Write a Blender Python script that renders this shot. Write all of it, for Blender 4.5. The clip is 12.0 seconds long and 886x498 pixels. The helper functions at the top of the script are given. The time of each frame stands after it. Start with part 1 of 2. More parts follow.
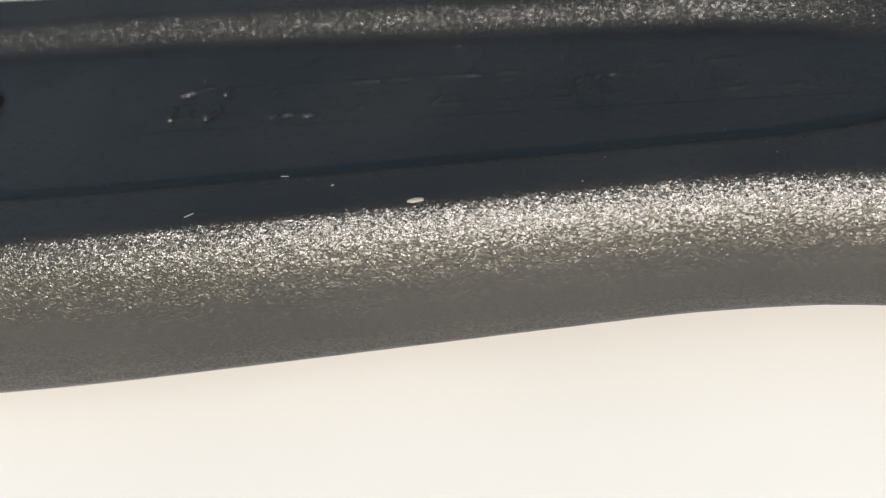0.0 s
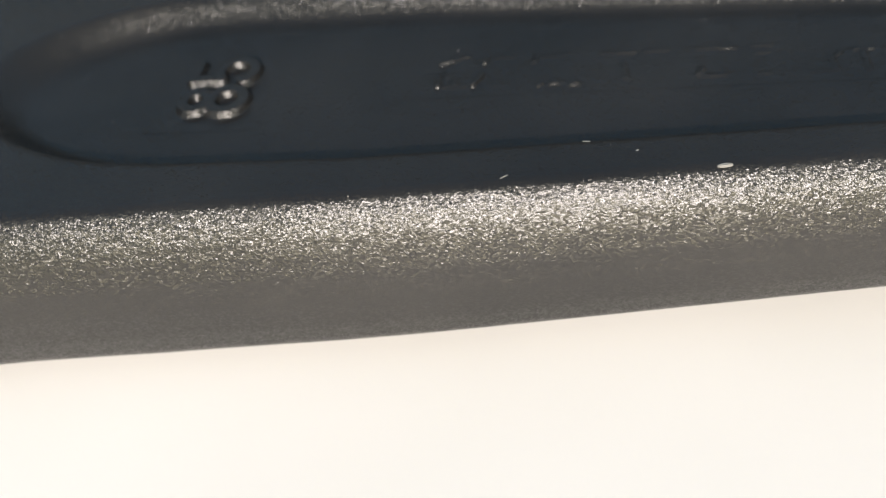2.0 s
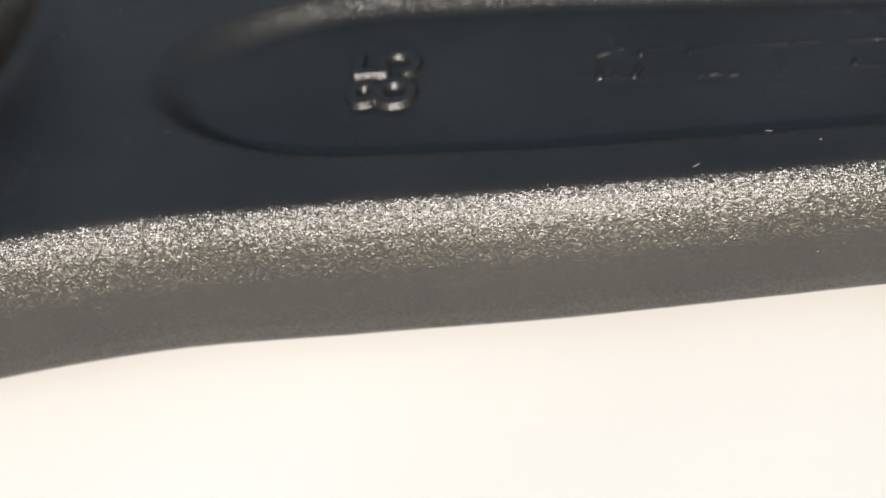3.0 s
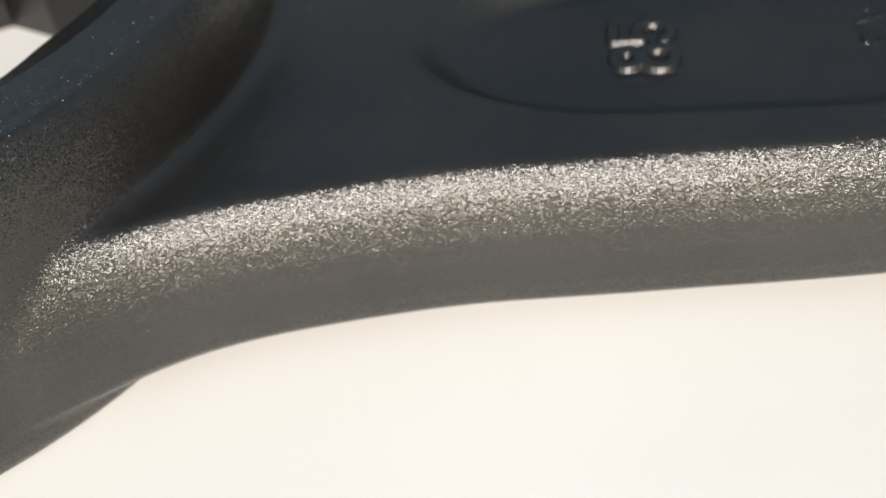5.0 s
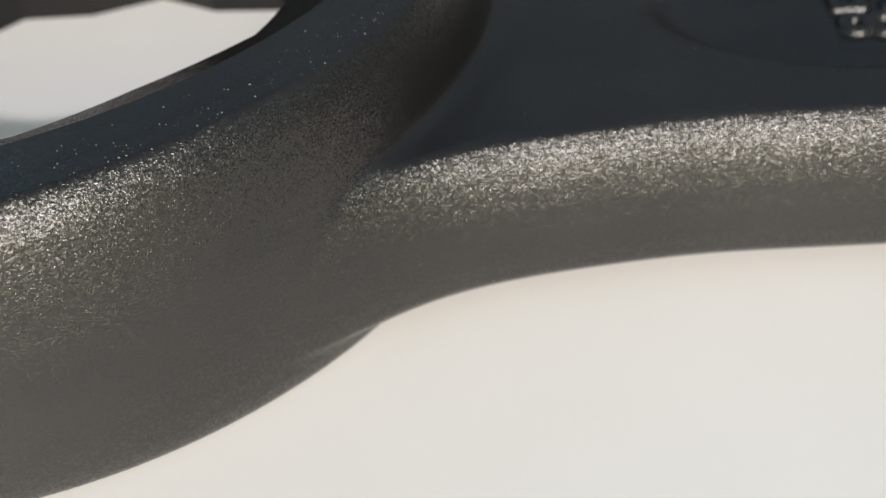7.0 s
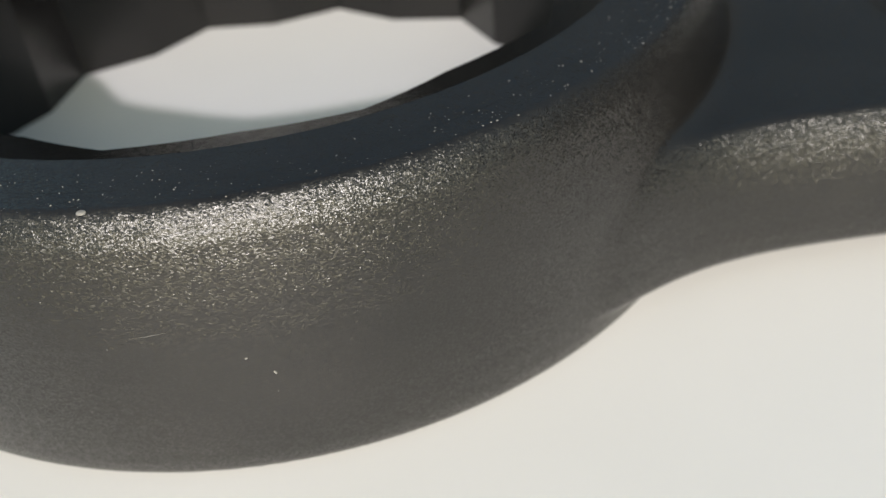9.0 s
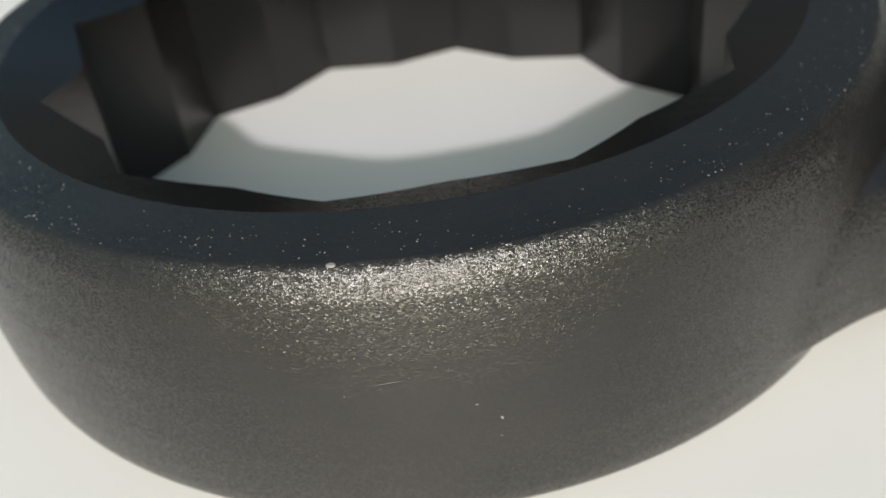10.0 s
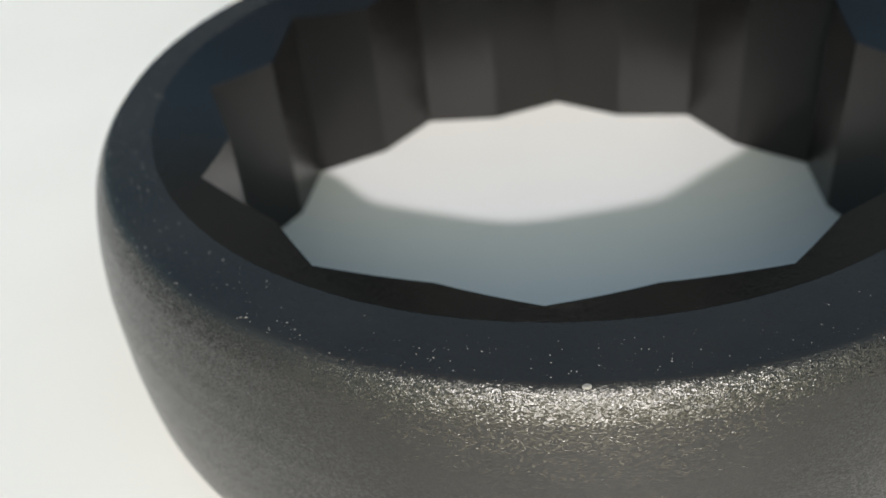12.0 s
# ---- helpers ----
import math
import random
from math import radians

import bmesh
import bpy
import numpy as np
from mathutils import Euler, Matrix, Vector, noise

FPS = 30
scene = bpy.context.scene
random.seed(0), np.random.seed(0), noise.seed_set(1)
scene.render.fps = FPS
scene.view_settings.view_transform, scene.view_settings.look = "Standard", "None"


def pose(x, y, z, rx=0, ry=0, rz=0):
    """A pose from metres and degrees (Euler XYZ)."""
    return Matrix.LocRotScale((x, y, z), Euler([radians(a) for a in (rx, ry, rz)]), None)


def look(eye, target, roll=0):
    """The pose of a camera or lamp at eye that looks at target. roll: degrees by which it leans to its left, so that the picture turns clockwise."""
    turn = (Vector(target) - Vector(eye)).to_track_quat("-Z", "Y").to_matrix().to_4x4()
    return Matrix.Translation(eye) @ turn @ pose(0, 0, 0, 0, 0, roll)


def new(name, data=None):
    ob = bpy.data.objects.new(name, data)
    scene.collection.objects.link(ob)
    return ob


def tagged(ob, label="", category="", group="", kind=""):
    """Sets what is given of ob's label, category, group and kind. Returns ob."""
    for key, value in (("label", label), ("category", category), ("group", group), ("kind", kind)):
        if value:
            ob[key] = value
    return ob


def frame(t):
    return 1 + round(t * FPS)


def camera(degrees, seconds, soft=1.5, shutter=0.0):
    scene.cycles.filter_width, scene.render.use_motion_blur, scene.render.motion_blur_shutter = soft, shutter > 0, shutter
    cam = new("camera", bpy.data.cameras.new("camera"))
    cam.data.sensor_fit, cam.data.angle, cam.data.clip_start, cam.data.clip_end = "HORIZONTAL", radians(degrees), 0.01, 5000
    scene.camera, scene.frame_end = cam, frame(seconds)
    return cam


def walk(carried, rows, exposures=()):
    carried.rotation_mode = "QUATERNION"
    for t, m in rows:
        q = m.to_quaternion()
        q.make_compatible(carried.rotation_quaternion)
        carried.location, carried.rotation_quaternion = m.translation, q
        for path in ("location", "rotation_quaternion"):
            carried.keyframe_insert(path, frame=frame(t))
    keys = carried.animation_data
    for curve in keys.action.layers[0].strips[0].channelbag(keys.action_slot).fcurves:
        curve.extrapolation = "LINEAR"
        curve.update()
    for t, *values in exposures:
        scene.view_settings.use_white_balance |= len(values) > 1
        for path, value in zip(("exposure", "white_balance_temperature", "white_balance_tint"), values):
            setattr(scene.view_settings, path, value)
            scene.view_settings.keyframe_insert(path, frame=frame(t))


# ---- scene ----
# A large black ring spanner (85 mm across flats) lies on a white table top. Metres, table top at z = 0,
# centre of the ring at x = y = 0, handle along +x.
cam = camera(49.9, 12.0, soft=1.2)
cam.data.dof.use_dof = True
cam.data.dof.focus_distance = 0.080
cam.data.dof.aperture_fstop = 29.0
EXPOSURES = [(0, 0.40, 6600, -3), (1.5, 0.49, 6650, -2), (4.5, 0.49, 6650, -2), (5.5, 0.26, 6600, -3), (6.5, 0.08, 6550, -3),
             (9.0, 0.08, 6500, -5), (10.5, 0.09, 6500, -6), (12.0, 0.25, 6400, -6)]
PATH = [
    (0, (0.16642, -0.08105, 0.06663), (0.1563, -0.00551, 0.00189), -7.42),
    (0.5, (0.16085, -0.08266, 0.06818), (0.15008, -0.00772, 0.00286), -7.64),
    (1, (0.15541, -0.08433, 0.06968), (0.14392, -0.01006, 0.00371), -7.71),
    (1.5, (0.14894, -0.08463, 0.07033), (0.13698, -0.01065, 0.00412), -7.74),
    (2, (0.14285, -0.08658, 0.07053), (0.13071, -0.01267, 0.00428), -7.55),
    (2.5, (0.13623, -0.08843, 0.07349), (0.12384, -0.01542, 0.00629), -8.01),
    (3, (0.12505, -0.09068, 0.07537), (0.11388, -0.01799, 0.00761), -7.55),
    (3.2, (0.12194, -0.092, 0.07592), (0.11072, -0.01909, 0.0084), -7.41),
    (5, (0.09997, -0.09790, 0.07426), (0.08561, -0.02400, 0.00843), -8.66),
    (5.5, (0.09325, -0.10088, 0.07359), (0.07955, -0.02685, 0.00777), -7.91),
    (6, (0.08639, -0.10356, 0.07309), (0.07277, -0.02882, 0.00807), -7.47),
    (6.5, (0.07940, -0.10594, 0.07275), (0.06553, -0.03125, 0.00772), -7.11),
    (7, (0.07228, -0.10802, 0.07258), (0.05975, -0.03234, 0.00843), -6.20),
    (7.2, (0.06993, -0.10952, 0.07359), (0.05685, -0.03387, 0.00949), -6.40),
    (8.8, (0.04784, -0.12037, 0.07465), (0.03475, -0.04311, 0.01252), -6.09),
    (9, (0.04403, -0.12114, 0.07494), (0.03073, -0.04341, 0.01346), -6.37),
    (9.5, (0.03525, -0.12319, 0.07751), (0.02056, -0.04475, 0.01725), -7.13),
    (10, (0.02621, -0.12343, 0.0798), (0.01042, -0.04445, 0.02053), -7.82),
    (10.5, (0.02071, -0.12288, 0.08391), (0.00541, -0.0435, 0.02505), -7.31),
    (11, (0.01309, -0.12347, 0.08704), (-0.00041, -0.0439, 0.028), -6.50),
    (11.5, (0.00618, -0.12212, 0.08929), (-0.00677, -0.04287, 0.0297), -6.15),
    (12, (0.00258, -0.11839, 0.0883), (-0.01078, -0.03877, 0.02929), -6.06),
]
walk(cam, [(t, look(eye, target, roll)) for t, eye, target, roll in PATH], EXPOSURES)

# ---------------------------------------------------------------- light
SUN_ELEVATION = radians(27.5)
SUN_TURN = radians(7.0)                 # the light comes from behind the camera
world = bpy.data.worlds.new("sky")
scene.world = world
world.use_nodes = True
nt = world.node_tree
sky = nt.nodes.new("ShaderNodeTexSky")
sky.sky_type, sky.sun_disc = "NISHITA", False
sky.dust_density, sky.ozone_density = 4.0, 0.3
sky.sun_elevation, sky.sun_rotation = SUN_ELEVATION, radians(180) - SUN_TURN
bg = nt.nodes["Background"]
bg.inputs["Strength"].default_value = 0.128
sky_tint = nt.nodes.new("ShaderNodeVectorMath")      # slight green tint put on the sky's light to suit the steel's tone
sky_tint.operation = "MULTIPLY"
sky_tint.inputs[1].default_value = (0.975, 1.015, 0.98)
nt.links.new(sky.outputs["Color"], sky_tint.inputs[0])
nt.links.new(sky_tint.outputs["Vector"], bg.inputs["Color"])
sun = new("sun", bpy.data.lights.new("sun", "SUN"))
sun.data.energy, sun.data.angle, sun.data.color = 3.2, radians(1.5), (1.0, 0.855, 0.965)
sun.matrix_world = look((math.cos(SUN_ELEVATION) * math.sin(SUN_TURN), -math.cos(SUN_ELEVATION) * math.cos(SUN_TURN), math.sin(SUN_ELEVATION)), (0, 0, 0))


# ---------------------------------------------------------------- materials
def material(name):
    m = bpy.data.materials.new(name)
    m.use_nodes = True
    return m, m.node_tree, m.node_tree.nodes["Principled BSDF"]


def node(tree, kind, **values):
    n = tree.nodes.new(kind)
    for key, value in values.items():
        n.inputs[key].default_value = value
    return n


def black_steel(name, lean_by, rough_from, rough_to, relief, shade, gloss):
    """Bead-blasted, blackened forged steel: fine pitted grain, faint stains."""
    m, tree, bsdf = material(name)
    link = tree.links.new
    co = tree.nodes.new("ShaderNodeTexCoord")
    grain = node(tree, "ShaderNodeTexNoise", Scale=7000.0, Detail=2.0, Roughness=0.6)
    pits = node(tree, "ShaderNodeTexVoronoi", Scale=4200.0)
    stain = node(tree, "ShaderNodeTexNoise", Scale=55.0, Detail=4.0, Roughness=0.55)
    for n in (grain, pits, stain):
        link(co.outputs["Object"], n.inputs["Vector"])
    ramp = tree.nodes.new("ShaderNodeValToRGB")
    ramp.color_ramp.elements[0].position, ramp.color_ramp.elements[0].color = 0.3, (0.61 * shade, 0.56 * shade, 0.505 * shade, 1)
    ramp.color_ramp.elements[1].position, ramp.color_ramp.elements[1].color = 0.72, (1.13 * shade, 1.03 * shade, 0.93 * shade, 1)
    link(stain.outputs["Fac"], ramp.inputs["Fac"])
    link(ramp.outputs["Color"], bsdf.inputs["Base Color"])
    rough = node(tree, "ShaderNodeMapRange")
    rough.inputs["To Min"].default_value, rough.inputs["To Max"].default_value = rough_from, rough_to
    link(grain.outputs["Fac"], rough.inputs["Value"])
    link(rough.outputs["Result"], bsdf.inputs["Roughness"])
    add = tree.nodes.new("ShaderNodeMath")
    add.operation = "MULTIPLY_ADD"
    add.inputs[1].default_value = 0.5
    link(pits.outputs["Distance"], add.inputs[0])
    link(grain.outputs["Fac"], add.inputs[2])
    bump = node(tree, "ShaderNodeBump", Strength=relief, Distance=0.00005)
    link(add.outputs["Value"], bump.inputs["Height"])
    # Each blasted facet leans its own way, so that single grains glint.
    facet = node(tree, "ShaderNodeTexVoronoi", Scale=6800.0)
    drawn = tree.nodes.new("ShaderNodeVectorMath")
    drawn.operation = "MULTIPLY"
    drawn.inputs[1].default_value = (0.62, 1.0, 1.0)
    link(co.outputs["Object"], drawn.inputs[0])
    link(drawn.outputs["Vector"], facet.inputs["Vector"])
    centred = tree.nodes.new("ShaderNodeVectorMath")
    centred.operation = "SUBTRACT"
    centred.inputs[1].default_value = (0.5, 0.5, 0.5)
    link(facet.outputs["Color"], centred.inputs[0])
    lean = tree.nodes.new("ShaderNodeVectorMath")
    lean.operation = "SCALE"
    lean.inputs["Scale"].default_value = lean_by
    link(centred.outputs["Vector"], lean.inputs[0])
    total = tree.nodes.new("ShaderNodeVectorMath")
    total.operation = "ADD"
    link(lean.outputs["Vector"], total.inputs[0])
    link(bump.outputs["Normal"], total.inputs[1])
    unit = tree.nodes.new("ShaderNodeVectorMath")
    unit.operation = "NORMALIZE"
    link(total.outputs["Vector"], unit.inputs[0])
    link(unit.outputs["Vector"], bsdf.inputs["Normal"])
    bsdf.inputs["Specular IOR Level"].default_value = gloss
    return m


def white_top():
    m, tree, bsdf = material("white_laminate")
    link = tree.links.new
    co = tree.nodes.new("ShaderNodeTexCoord")
    cloud = node(tree, "ShaderNodeTexNoise", Scale=14.0, Detail=3.0)
    fine = node(tree, "ShaderNodeTexNoise", Scale=900.0, Detail=2.0)
    for n in (cloud, fine):
        link(co.outputs["Object"], n.inputs["Vector"])
    ramp = tree.nodes.new("ShaderNodeValToRGB")
    ramp.color_ramp.elements[0].position, ramp.color_ramp.elements[0].color = 0.3, (0.76, 0.745, 0.72, 1)
    ramp.color_ramp.elements[1].position, ramp.color_ramp.elements[1].color = 0.7, (0.82, 0.805, 0.785, 1)
    link(cloud.outputs["Fac"], ramp.inputs["Fac"])
    link(ramp.outputs["Color"], bsdf.inputs["Base Color"])
    bump = node(tree, "ShaderNodeBump", Strength=0.08, Distance=0.0001)
    link(fine.outputs["Fac"], bump.inputs["Height"])
    link(bump.outputs["Normal"], bsdf.inputs["Normal"])
    bsdf.inputs["Roughness"].default_value = 0.5
    return m


STEEL, WHITE = black_steel("blackened_steel", 0.34, 0.21, 0.29, 0.8, 0.0150, 0.68), white_top()
# Smoother broached bore; its colour and gloss are lowered to paint in the bore's shade.
BROACHED_SHADED = black_steel("broached_steel_shaded", 0.1, 0.20, 0.28, 0.2, 0.006, 0.48)


def mesh_object(name, verts, faces, mat, parent=None, smooth=True):
    me = bpy.data.meshes.new(name)
    me.from_pydata([tuple(v) for v in verts], [], [tuple(f) for f in faces])
    me.validate()
    me.polygons.foreach_set("use_smooth", [smooth] * len(me.polygons))
    me.materials.append(mat)
    ob = new(name, me)
    ob.parent = parent
    return ob


def part(name, bm, mat, parent, label=""):
    me = bpy.data.meshes.new(name)
    bm.normal_update()
    bm.to_mesh(me)
    bm.free()
    me.materials.append(mat)
    ob = new(name, me)
    ob.parent = parent
    if label:
        ob["label"] = label
    return ob


# ---------------------------------------------------------------- the table top
def build_table():
    bm = bmesh.new()
    bmesh.ops.create_cube(bm, size=1.0, matrix=Matrix.Translation((0.2, 0.25, -0.0125)) @ Matrix.Diagonal((1.8, 1.3, 0.025, 1)))
    bmesh.ops.bevel(bm, geom=bm.edges[:], offset=0.002, segments=2, affect="EDGES")
    me = bpy.data.meshes.new("table_top")
    bm.to_mesh(me)
    bm.free()
    me.materials.append(WHITE)
    return tagged(new("table_top", me), "smooth matt white table top under the spanner", "table top", kind="structure")


def blocker_paint():
    """Matt charcoal, slightly mottled, for the added walls that darken reflections."""
    m, tree, bsdf = material("blocker_charcoal")
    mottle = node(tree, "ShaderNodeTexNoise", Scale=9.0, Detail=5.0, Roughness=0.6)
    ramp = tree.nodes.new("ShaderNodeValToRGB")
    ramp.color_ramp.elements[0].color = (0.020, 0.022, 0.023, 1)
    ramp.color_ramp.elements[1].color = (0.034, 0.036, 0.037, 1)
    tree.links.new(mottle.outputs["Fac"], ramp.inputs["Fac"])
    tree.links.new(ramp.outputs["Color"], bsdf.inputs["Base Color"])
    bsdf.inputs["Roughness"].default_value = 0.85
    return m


def build_reflection_blocker(name, centre, size, mat):
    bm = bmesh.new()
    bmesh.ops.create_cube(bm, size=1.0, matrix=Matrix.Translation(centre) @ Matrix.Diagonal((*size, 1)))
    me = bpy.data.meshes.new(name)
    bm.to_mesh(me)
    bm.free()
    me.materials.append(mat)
    return tagged(new(name, me), "unseen matt charcoal wall added to darken reflections in the steel", "wall", kind="structure")


build_table()
CHARCOAL = blocker_paint()
# Unseen walls, added to block low sky and darken what the steel reflects.
build_reflection_blocker("wall_north", (0.2, 0.96, -0.08), (1.92, 0.1, 1.04), CHARCOAL)
build_reflection_blocker("wall_east", (1.16, 0.25, -0.08), (0.1, 1.32, 1.04), CHARCOAL)

# ---------------------------------------------------------------- the spanner
AF = 0.085
R_TIP = AF / 2 / math.cos(radians(30)) * 0.985
R_IN = AF / 2 / math.cos(radians(15))
THICK = 0.03155
MID = THICK / 2
R_SEAM = 0.0560                       # where the body meets the mouth of the ring
RING_CENTRE = (0.0011, -0.0016)          # the forging sits slightly off the bore
RING_PROFILE = [(0.040, 0.03155), (0.0592, 0.03155), (0.0597, 0.0312), (0.0605, 0.0300), (0.0612, 0.0286), (0.0619, 0.0260), (0.0625, 0.0228), (0.0629, 0.0190),
                (0.0630, 0.0150), (0.0630, 0.0100), (0.0628, 0.0060), (0.0625, 0.0030), (0.0621, 0.0013), (0.0615, 0.0003), (0.0605, 0.0), (0.040, 0.0)]
FILLET_FROM, FILLET = 0.0612, 0.0040       # the top of the handle sweeps up into the wall of the ring
SHANK_TOP = 0.02085
BOTTOM_X, BOTTOM_Z = [0.05, 0.105, 0.13, 0.19, 0.24], [0.0021, 0.0022, 0.0030, 0.0060, 0.0060]   # the handle thins towards its end
PANEL_FLOOR = 0.0181
AXIS_Y = -0.00175
PANEL = (0.0812, 0.2100, AXIS_Y, 0.0168)     # x from, x to, centre y, half width
WIDTH_X = [0.040, 0.047, 0.050, 0.0533, 0.0590, 0.0650, 0.0710, 0.0767, 0.0855, 0.0905, 0.1095, 0.123, 0.1335, 0.1415, 0.1515, 0.160, 0.170, 0.1775, 0.184, 0.193, 0.203, 0.215, 0.240]
WIDTH_Y = [0.0440, 0.0410, 0.0383, 0.0352, 0.0319, 0.0296, 0.0281, 0.0270, 0.0253, 0.0247, 0.0234, 0.0228, 0.0220, 0.0214, 0.0206, 0.0199, 0.0191, 0.0185, 0.0183, 0.0187, 0.0197, 0.0200, 0.0200]
SHANK_END = 0.2400
STAMP = (0.1070, -0.0021, 0.0120, 0.0150)     # centre x, y, size along x, size along y
MARKS = (0.1612, -0.0009, 0.0680, 0.0085)


def polygon_distance(px, pz, poly):
    """Signed distance in the plane to a closed outline, negative inside."""
    best = np.full(px.shape, 1e9)
    inside = np.zeros(px.shape, bool)
    for (ax, az), (bx, bz) in zip(poly, poly[1:] + poly[:1]):
        ex, ez = bx - ax, bz - az
        t = np.clip(((px - ax) * ex + (pz - az) * ez) / (ex * ex + ez * ez), 0, 1)
        best = np.minimum(best, (px - ax - t * ex) ** 2 + (pz - az - t * ez) ** 2)
        cross = ((az > pz) != (bz > pz)) & (px < ex * (pz - az) / (ez if ez else 1e-12) + ax)
        inside ^= cross
    d = np.sqrt(best)
    return np.where(inside, -d, d)


def smooth_max(a, b, k):
    h = np.clip(0.5 + 0.5 * (a - b) / k, 0, 1)
    return b + (a - b) * h + k * h * (1 - h)


def smooth_step(t):
    t = np.clip(t, 0, 1)
    return t * t * (3 - 2 * t)


def panel_inside(x, y):
    """Distance outwards from the rim of the sunken oval panel, negative inside."""
    x0, x1, yc, half = PANEL
    a = 0.026
    dx = np.maximum(np.maximum(x0 + a - x, x - (x1 - a)), 0) / a
    half = half - 0.056 * np.clip(x - 0.125, 0, 0.065)
    dy = np.abs(y - yc) / half
    return (np.sqrt(dx * dx + dy * dy) - 1) * half


def spanner_field(x, y, z):
    r = np.sqrt((x - RING_CENTRE[0]) ** 2 + (y - RING_CENTRE[1]) ** 2)
    rr = np.linspace(0, 0.28, 1400)
    zz = z[0, 0, :]
    table = polygon_distance(*np.meshgrid(rr, zz, indexing="ij"), RING_PROFILE)
    at = np.clip(r[:, :, 0] / rr[1], 0, len(rr) - 2)
    low = at.astype(int)
    f = (at - low)[:, :, None]
    ring = table[low] * (1 - f) + table[low + 1] * f
    w = np.interp(x[:, 0, 0], WIDTH_X, WIDTH_Y)
    kernel = np.hanning(41)
    w = np.convolve(np.pad(w, 20, mode="edge"), kernel / kernel.sum(), mode="valid")[:, None, None]
    bottom = np.interp(x[:, 0, 0], BOTTOM_X, BOTTOM_Z)[:, None, None]
    level = (z - bottom) / (SHANK_TOP - bottom)
    bulge = np.interp(level, [-0.2, 0.0, 0.07, 0.16, 0.30, 0.47, 0.64, 0.76, 0.85, 0.92, 1.0, 1.2],
                      [-0.003, -0.0004, 0.0009, 0.0021, 0.0026, 0.0028, 0.0026, 0.0021, 0.0015, 0.0008, -0.0003, -0.006])
    neck = np.interp(x[:, 0, 0], [0.036, 0.046, 0.055, 0.078], [0.0, 0.0007, 0.0005, 0.0])[:, None, None]
    bulge = bulge + neck * np.interp(level, [0.0, 0.03, 0.14, 0.45], [0.6, 1.0, 0.8, 0.0])
    side = (np.abs(y - AXIS_Y) - w - bulge) * 0.85
    rim = panel_inside(x[:, :, 0], y[:, :, 0])
    sink = (1 - smooth_step((rim + 0.0035) / 0.0039))[:, :, None]
    run = np.clip(FILLET - (r[:, :, :1] - FILLET_FROM), 0, FILLET)
    sweep = np.minimum(FILLET - np.sqrt(np.maximum(FILLET ** 2 - run ** 2, 0)), 0.0050)
    top = (z - (SHANK_TOP - (SHANK_TOP - PANEL_FLOOR) * sink + sweep)) / (1 + 0.9 * run / FILLET)
    low_side = bottom - z
    shank = smooth_max(smooth_max(side, top, 0.0006), low_side, 0.003)
    shank = smooth_max(shank, x - SHANK_END, 0.004)
    shank = np.maximum(shank, 0.03 - x)
    both = -smooth_max(-ring, -shank, 0.0005)
    return np.maximum(both, R_SEAM - 0.0006 - np.sqrt(x * x + y * y))


def surface_net(field, origin, step):
    """Quads on the zero level of a field sampled on a grid."""
    inside = field < 0
    n = np.array(field.shape) - 1
    corners = [(i, j, k) for i in (0, 1) for j in (0, 1) for k in (0, 1)]
    cell = lambda a, c: a[c[0]:c[0] + n[0], c[1]:c[1] + n[1], c[2]:c[2] + n[2]]
    count = sum(cell(inside, c).astype(np.int8) for c in corners)
    ids = np.argwhere((count > 0) & (count < 8))
    total, weight = np.zeros((len(ids), 3)), np.zeros(len(ids))
    for a in corners:
        for axis in range(3):
            if a[axis]:
                continue
            b = tuple(v + (q == axis) for q, v in enumerate(a))
            fa, fb = field[tuple((ids + a).T)], field[tuple((ids + b).T)]
            hit = (fa < 0) != (fb < 0)
            t = np.where(hit, fa / np.where(hit, fa - fb, 1), 0)
            p = ids + np.array(a, float)
            p[:, axis] += t
            total += p * hit[:, None]
            weight += hit
    verts = total / weight[:, None] * step + origin
    index = np.full(tuple(n), -1, np.int64)
    index[tuple(ids.T)] = np.arange(len(ids))
    faces = []
    for axis in range(3):
        u, v = (axis + 1) % 3, (axis + 2) % 3
        head, tail = [slice(None)] * 3, [slice(None)] * 3
        head[axis], tail[axis] = slice(0, -1), slice(1, None)
        cross = np.argwhere(inside[tuple(head)] != inside[tuple(tail)])
        cross = cross[(cross[:, u] > 0) & (cross[:, v] > 0) & (cross[:, u] < n[u]) & (cross[:, v] < n[v])]
        quad = []
        for du, dv in ((-1, -1), (0, -1), (0, 0), (-1, 0)):
            c = cross.copy()
            c[:, u] += du
            c[:, v] += dv
            quad.append(index[tuple(c.T)])
        quad = np.stack(quad, 1)
        flip = ~inside[tuple(cross.T)]
        quad[flip] = quad[flip][:, ::-1]
        faces.append(quad)
    return verts, np.concatenate(faces)


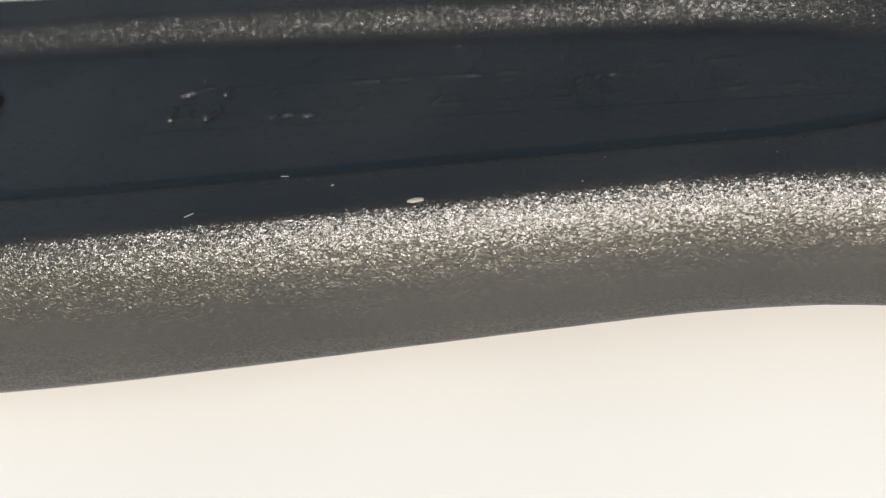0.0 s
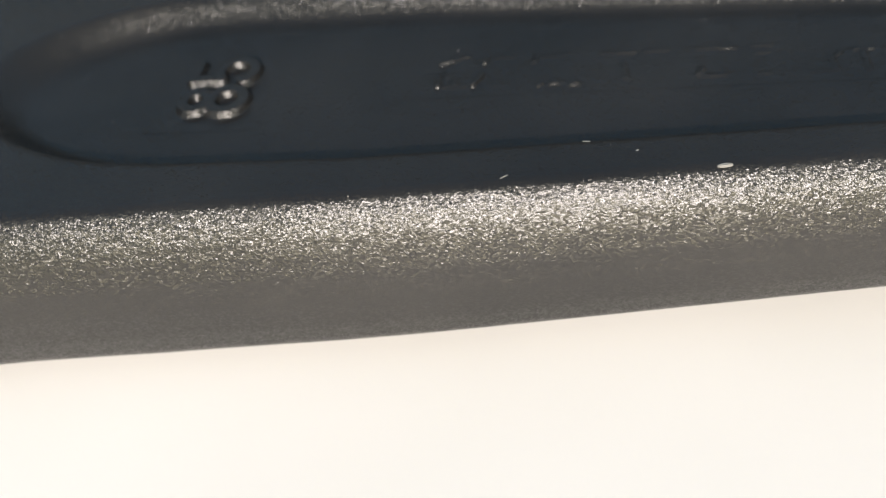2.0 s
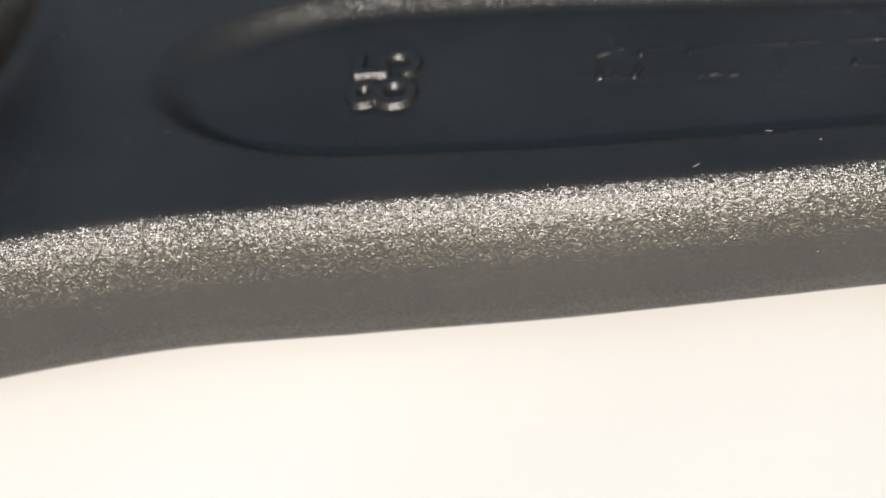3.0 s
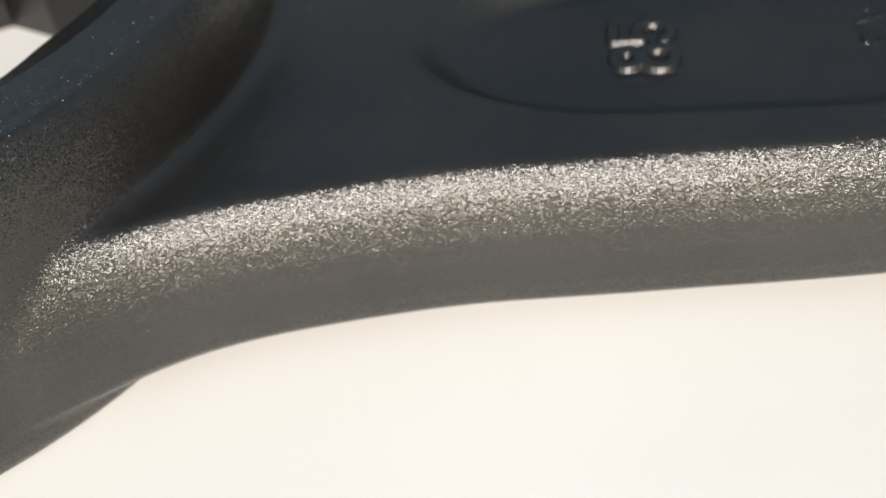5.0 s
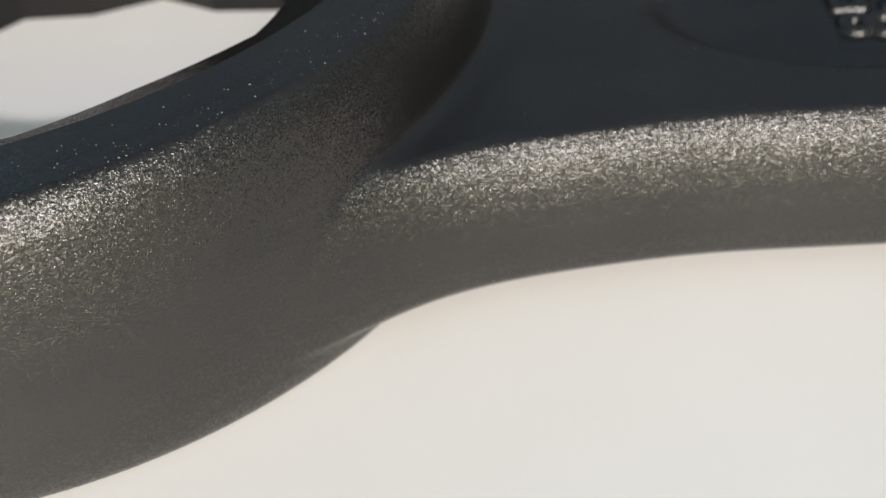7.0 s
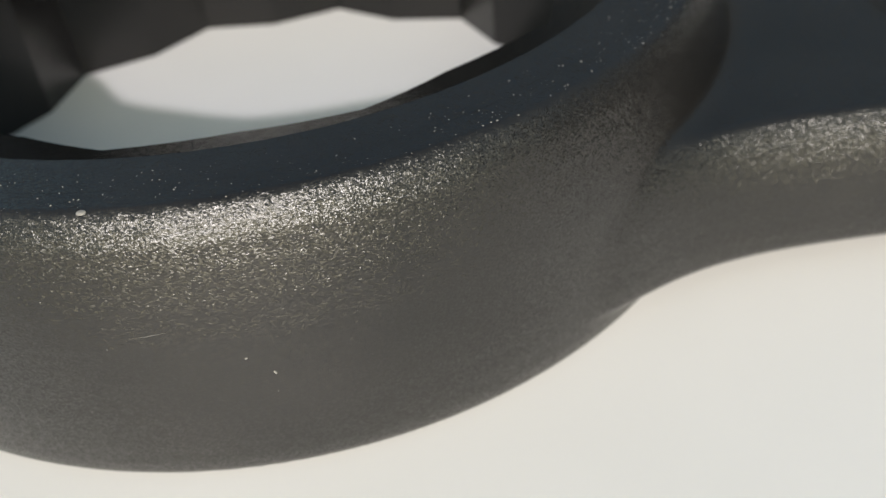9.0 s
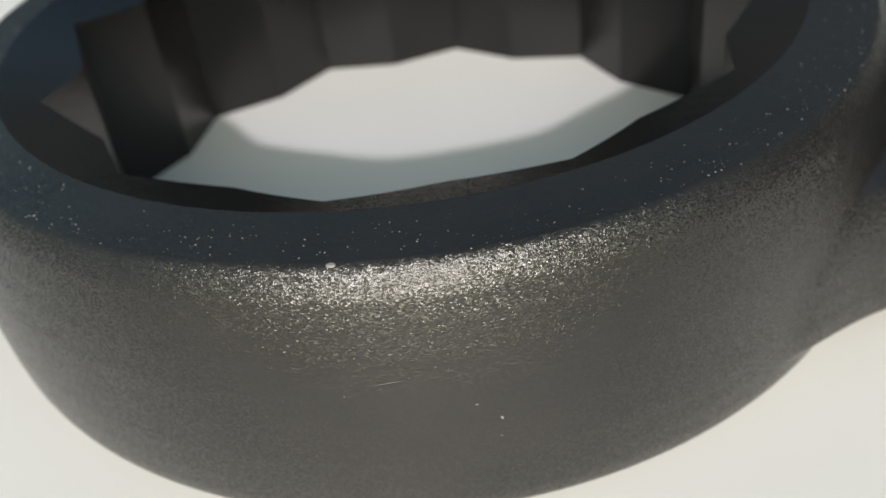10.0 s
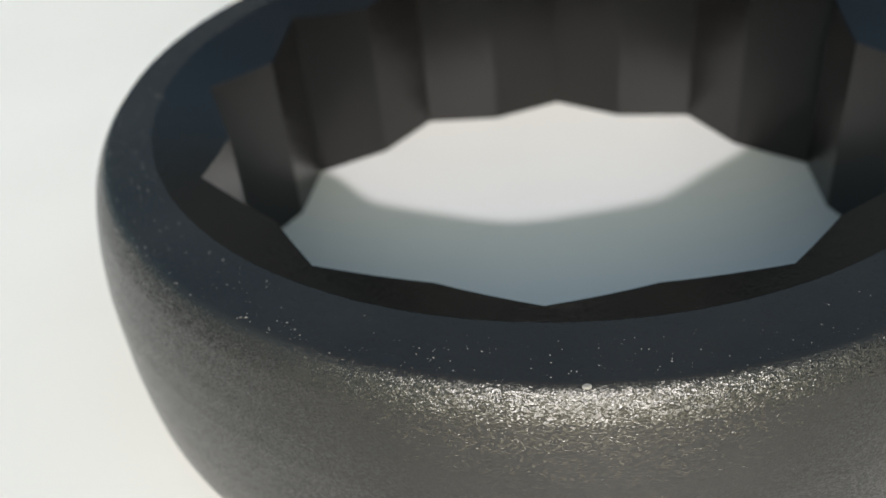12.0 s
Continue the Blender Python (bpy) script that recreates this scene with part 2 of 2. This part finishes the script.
def build_body(parent):
    step = 0.0005
    xs, ys, zs = np.arange(-0.067, 0.2430, step), np.arange(-0.067, 0.0671, step), np.arange(-0.0015, 0.0360, step)
    x, y, z = xs[:, None, None], ys[None, :, None], zs[None, None, :]
    field = spanner_field(np.broadcast_to(x, (len(xs), len(ys), 1)), np.broadcast_to(y, (len(xs), len(ys), 1)), z)
    verts, faces = surface_net(field.astype(np.float32), np.array([xs[0], ys[0], zs[0]]), step)
    mid = verts[faces].mean(1)
    keep = np.ones(len(faces), bool)
    for cx, cy, sx, sy in (STAMP, MARKS):
        keep &= ~((np.abs(mid[:, 0] - cx) < sx / 2 - 0.0008) & (np.abs(mid[:, 1] - cy) < sy / 2 - 0.0008) & (mid[:, 2] > 0.015))
    used, inverse = np.unique(faces[keep], return_inverse=True)
    return mesh_object("body", verts[used].tolist(), inverse.reshape(-1, 4).tolist(), STEEL, parent)


def build_mouth(parent):
    """The twelve-point bore with its countersunk rims."""
    bm = bmesh.new()
    star = []
    for k in range(24):
        a = radians(15 * k)
        star.append(((R_TIP, R_IN)[k % 2] * math.cos(a), (R_TIP, R_IN)[k % 2] * math.sin(a)))
    sub = 4
    outline = []
    for (ax, ay), (bx, by) in zip(star, star[1:] + star[:1]):
        outline += [(ax + (bx - ax) * q / sub, ay + (by - ay) * q / sub) for q in range(sub)]
    slope, r_cone = 0.42, 0.0531

    def ring(radius, z):
        return [bm.verts.new((radius * math.cos(math.atan2(b, a)), radius * math.sin(math.atan2(b, a)), z)) for a, b in outline]

    def edge(top):
        out = []
        for a, b in outline:
            drop = (r_cone - math.hypot(a, b)) * slope
            out.append(bm.verts.new((a, b, THICK - drop if top else 0.0001)))
        return out

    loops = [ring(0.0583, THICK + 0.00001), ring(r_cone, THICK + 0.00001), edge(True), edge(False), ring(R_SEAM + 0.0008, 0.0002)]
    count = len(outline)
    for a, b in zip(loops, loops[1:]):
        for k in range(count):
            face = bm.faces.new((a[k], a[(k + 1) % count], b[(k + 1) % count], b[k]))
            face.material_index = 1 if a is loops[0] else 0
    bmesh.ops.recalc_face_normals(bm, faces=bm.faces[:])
    mouth = part("ring_mouth", bm, BROACHED_SHADED, parent, "twelve-point bore with countersunk rim")
    mouth.data.materials.append(STEEL)
    return mouth


def segment(px, py, ax, ay, bx, by):
    ex, ey = bx - ax, by - ay
    t = np.clip(((px - ax) * ex + (py - ay) * ey) / (ex * ex + ey * ey), 0, 1)
    return np.hypot(px - ax - t * ex, py - ay - t * ey)


def arc(px, py, cx, cy, rx, ry, start, end):
    best = np.full(px.shape, 1e9)
    pts = [(cx + rx * math.cos(radians(a)), cy + ry * math.sin(radians(a))) for a in np.linspace(start, end, 22)]
    for (ax, ay), (bx, by) in zip(pts, pts[1:]):
        best = np.minimum(best, segment(px, py, ax, ay, bx, by))
    return best


def digits_85(u, v):
    """Distance to the strokes of 85 in letter space: height 1, u to the right, v up."""
    eight = np.minimum(arc(u, v, 0.31, 0.76, 0.20, 0.18, 0, 360), arc(u, v, 0.31, 0.30, 0.25, 0.24, 0, 360))
    five = np.minimum(arc(u, v, 1.00, 0.32, 0.27, 0.26, -150, 130), segment(u, v, 0.82, 0.52, 0.82, 0.94))
    five = np.minimum(five, segment(u, v, 0.82, 0.94, 1.22, 0.94))
    return np.minimum(eight, five)


def raised_patch(name, box, height_of, parent, step, label):
    """A piece of the panel floor with raised characters on it."""
    cx, cy, sx, sy = box
    nx, ny = int(sx / step) + 1, int(sy / step) + 1
    xs, ys = np.linspace(cx - sx / 2, cx + sx / 2, nx), np.linspace(cy - sy / 2, cy + sy / 2, ny)
    x, y = np.meshgrid(xs, ys, indexing="ij")
    z = PANEL_FLOOR + 0.00002 + height_of(x - cx, y - cy)
    verts = np.stack([x, y, z], -1).reshape(-1, 3)
    i = (np.arange(nx - 1)[:, None] * ny + np.arange(ny - 1)[None, :]).ravel()
    faces = np.stack([i, i + ny, i + ny + 1, i + 1], 1)
    ob = mesh_object(name, verts.tolist(), faces.tolist(), STEEL, parent)
    ob["label"] = label
    return ob


def stamp_height(dx, dy):
    # The digits read with the ring upwards: letter up is -x, letter right is +y.
    size = 0.0074
    d = digits_85(((dy - 0.0004) / (1.1 * size)) + 0.67, (-(dx - 0.0004) / size) + 0.5) * size
    return 0.0008 * (1 - smooth_step((d - 0.00045) / 0.00050))


def marks_height(dx, dy):
    # A worn row of low raised characters, past reading: short bars of uneven height.
    rng = random.Random(5)
    height = np.zeros(dx.shape)
    for k in range(12):
        c = -0.0285 + k * 0.0052 + rng.uniform(-0.0004, 0.0004)
        bars = [(c - 0.0012, -0.0024, c - 0.0010, 0.0022), (c + 0.0012, -0.0022, c + 0.0010, 0.0020), (c - 0.0010, 0.0028, c + 0.0012, 0.0029), (c - 0.0007, -0.0024, c + 0.0009, -0.0024)]
        for ax, ay, bx, by in bars:
            if rng.random() < 0.45:
                continue
            cut = rng.uniform(0.0, 0.6)
            bx, by = bx + (ax - bx) * cut, by + (ay - by) * cut
            d = segment(dx, dy, ax, ay, bx, by)
            height = np.maximum(height, rng.uniform(0.00008, 0.00024) * (1 - smooth_step((d - 0.00012) / 0.00036)))
    # the stretches that stand higher
    for ax, ay, bx, by, cut in [(-0.0304, -0.0024, -0.0303, -0.0008, 6), (-0.0286, -0.0022, -0.0286, -0.0012, 4), (-0.0268, -0.0025, -0.0258, -0.0006, 6),
                                (-0.0303, 0.0020, -0.0292, 0.0026, 5), (-0.0288, 0.0031, -0.0275, 0.0033, 3), (-0.0257, 0.0018, -0.0254, 0.0026, 5), (-0.0246, 0.0030, -0.0228, 0.0030, 2),
                                (-0.0205, 0.0016, -0.0203, 0.0024, 4), (-0.0196, 0.0028, -0.0174, 0.0028, 1.5), (-0.0201, -0.0029, -0.0198, -0.0026, 4),
                                (-0.0118, 0.0027, -0.0102, 0.0027, 3), (-0.0016, 0.0027, 0.0, 0.0027, 3),
                                (0.0115, 0.0013, 0.0131, 0.0013, 3), (0.0020, 0.0015, 0.0032, 0.0016, 2), (-0.0189, -0.0027, -0.0182, -0.0026, 4),
                                (-0.0168, -0.0030, -0.0162, -0.0028, 4), (-0.0042, -0.0021, -0.0037, -0.0012, 4), (0.0096, 0.0004, 0.0100, 0.0010, 3)]:
        d = segment(dx, dy, ax, ay, bx, by)
        height = np.maximum(height, cut * 0.00008 * (1 - smooth_step((d - 0.00014) / 0.0003)))
    return height


def build_spanner():
    root = new("ring_spanner")
    build_body(root)
    build_mouth(root)
    raised_patch("size_number", STAMP, stamp_height, root, 0.00010, "raised forged size number 85")
    raised_patch("worn_lettering", MARKS, marks_height, root, 0.00014, "faint worn row of raised characters")
    return tagged(root, "large black blasted-steel ring spanner lying flat on the white table", "spanner")


spanner = build_spanner()


# ---------------------------------------------------------------- dust, painted glints and flecks
def chip(bm, place, normal, length, width, height, rng):
    """A tiny angular crumb lying on a surface."""
    n = Vector(normal).normalized()
    a = n.orthogonal().normalized()
    a.rotate(Matrix.Rotation(rng.uniform(0, 6.28), 3, n))
    b = n.cross(a)
    base = [bm.verts.new(Vector(place) + a * (length / 2) * math.cos(q) * rng.uniform(0.7, 1.1) + b * (width / 2) * math.sin(q) * rng.uniform(0.7, 1.1) - n * height * 0.3)
            for q in (0.2, 1.4, 2.7, 3.9, 5.2)]
    top = bm.verts.new(Vector(place) + n * height + a * length * rng.uniform(-0.15, 0.15))
    for p, q in zip(base, base[1:] + base[:1]):
        bm.faces.new((p, q, top))
    bm.faces.new(base[::-1])


def pale(name, colour):
    m, tree, bsdf = material(name)
    noise_node = node(tree, "ShaderNodeTexNoise", Scale=6000.0, Detail=2.0)
    ramp = tree.nodes.new("ShaderNodeValToRGB")
    ramp.color_ramp.elements[0].color = tuple(c * 0.6 for c in colour) + (1,)
    ramp.color_ramp.elements[1].color = tuple(colour) + (1,)
    tree.links.new(noise_node.outputs["Fac"], ramp.inputs["Fac"])
    tree.links.new(ramp.outputs["Color"], bsdf.inputs["Base Color"])
    bsdf.inputs["Roughness"].default_value = 0.8
    return m


DUST_AND_GLINTS, LINT = pale("pale_dust_and_glints", (0.33, 0.31, 0.29)), pale("white_lint", (0.30, 0.29, 0.27))


def dust_and_glints_on(body):
    rng = random.Random(11)
    faces = [p for p in body.data.polygons if p.center.z > 0.008 and p.center.y < 0.03]
    bm = bmesh.new()

    def speck(place, normal):
        size = 0.00004 + 0.00014 * rng.random() ** 4
        chip(bm, place, normal, size * rng.uniform(1, 2.4), size, size * 0.5, rng)

    for _ in range(420):
        p = rng.choice(faces)
        speck(p.center, p.normal)
    # Glints of the rim's steel grain, put in as pale specks.
    for _ in range(1900):
        angle, radius = rng.uniform(0, 2 * math.pi), rng.uniform(0.0535, 0.0596)
        speck((RING_CENTRE[0] + radius * math.cos(angle), RING_CENTRE[1] + radius * math.sin(angle), THICK), (0, 0, 1))
    bm.normal_update()
    me = bpy.data.meshes.new("dust")
    bm.to_mesh(me)
    bm.free()
    me.materials.append(DUST_AND_GLINTS)
    return tagged(new("dust", me), "fine pale dust specks over the black steel, and rim specks standing in for grain glints", "dust", kind="stuff")


def on_wall(angle, z):
    """A place on the outer wall of the ring, at an angle round it."""
    radius = np.interp(z, [0.0100, 0.0150, 0.0190, 0.0228, 0.0260], [0.0630, 0.0630, 0.0629, 0.0625, 0.0619])
    return RING_CENTRE[0] + radius * math.cos(radians(angle)), RING_CENTRE[1] + radius * math.sin(radians(angle)), z


def fleck(place, length, width, turn, label, facing=None):
    rng = random.Random(int(place[0] * 1e5))
    bm = bmesh.new()
    count = 14
    rings = []
    for level, shrink in ((-0.12, 1.0), (0.12, 0.94), (0.26, 0.62)):
        ring = []
        for k in range(count):
            q = 2 * math.pi * k / count
            w = shrink * (1 + 0.10 * math.sin(2 * q + place[0] * 900) + rng.uniform(-0.05, 0.05))
            ring.append(bm.verts.new((length / 2 * w * math.cos(q), width / 2 * w * math.sin(q), level * width)))
        rings.append(ring)
    for low_ring, high_ring in zip(rings, rings[1:]):
        for k in range(count):
            bm.faces.new((low_ring[k], low_ring[(k + 1) % count], high_ring[(k + 1) % count], high_ring[k]))
    bm.faces.new(rings[-1])
    bm.faces.new(rings[0][::-1])
    me = bpy.data.meshes.new("lint_fleck")
    bm.to_mesh(me)
    bm.free()
    me.materials.append(LINT)
    ob = new("lint_fleck", me)
    ob.matrix_world = pose(*place, 0, 0, turn) if facing is None else pose(*place, 90, 0, facing + 90) @ pose(0, 0, 0, 0, 0, turn)
    return tagged(ob, label, "lint", group="lint on the spanner")


dust_and_glints_on(spanner.children[0])
fleck((0.15675, -0.0214, SHANK_TOP - 0.0001), 0.0013, 0.0005, 12, "white lint fleck caught on the edge of the handle")
fleck((0.14970, -0.0190, SHANK_TOP), 0.0003, 0.00014, 30, "tiny white fleck lying on the black handle")
fleck((0.14540, -0.0174, SHANK_TOP), 0.0008, 0.00010, -6, "thin pale fibre lying on the black handle")
fleck((0.13830, -0.0221, SHANK_TOP), 0.0010, 0.00011, 35, "thin pale fibre lying along the handle edge")
fleck((0.00380, -0.0609, 0.03135), 0.0009, 0.0006, 20, "pale crumb stuck on the rim of the ring")
fleck((0.03300, -0.0380, 0.02990), 0.0003, 0.0002, 40, "tiny pale fleck on the countersunk rim")
fleck(on_wall(-75.0, 0.0144), 0.0005, 0.00025, -60, "small pale fleck clinging to the ring wall", -75.0)
fleck(on_wall(-77.0, 0.0166), 0.0003, 0.0002, 10, "tiny pale fleck clinging to the ring wall", -77.0)
fleck(on_wall(-84.0, 0.0203), 0.0032, 0.00004, 9, "thin pale fibre lying across the ring wall", -84.0)
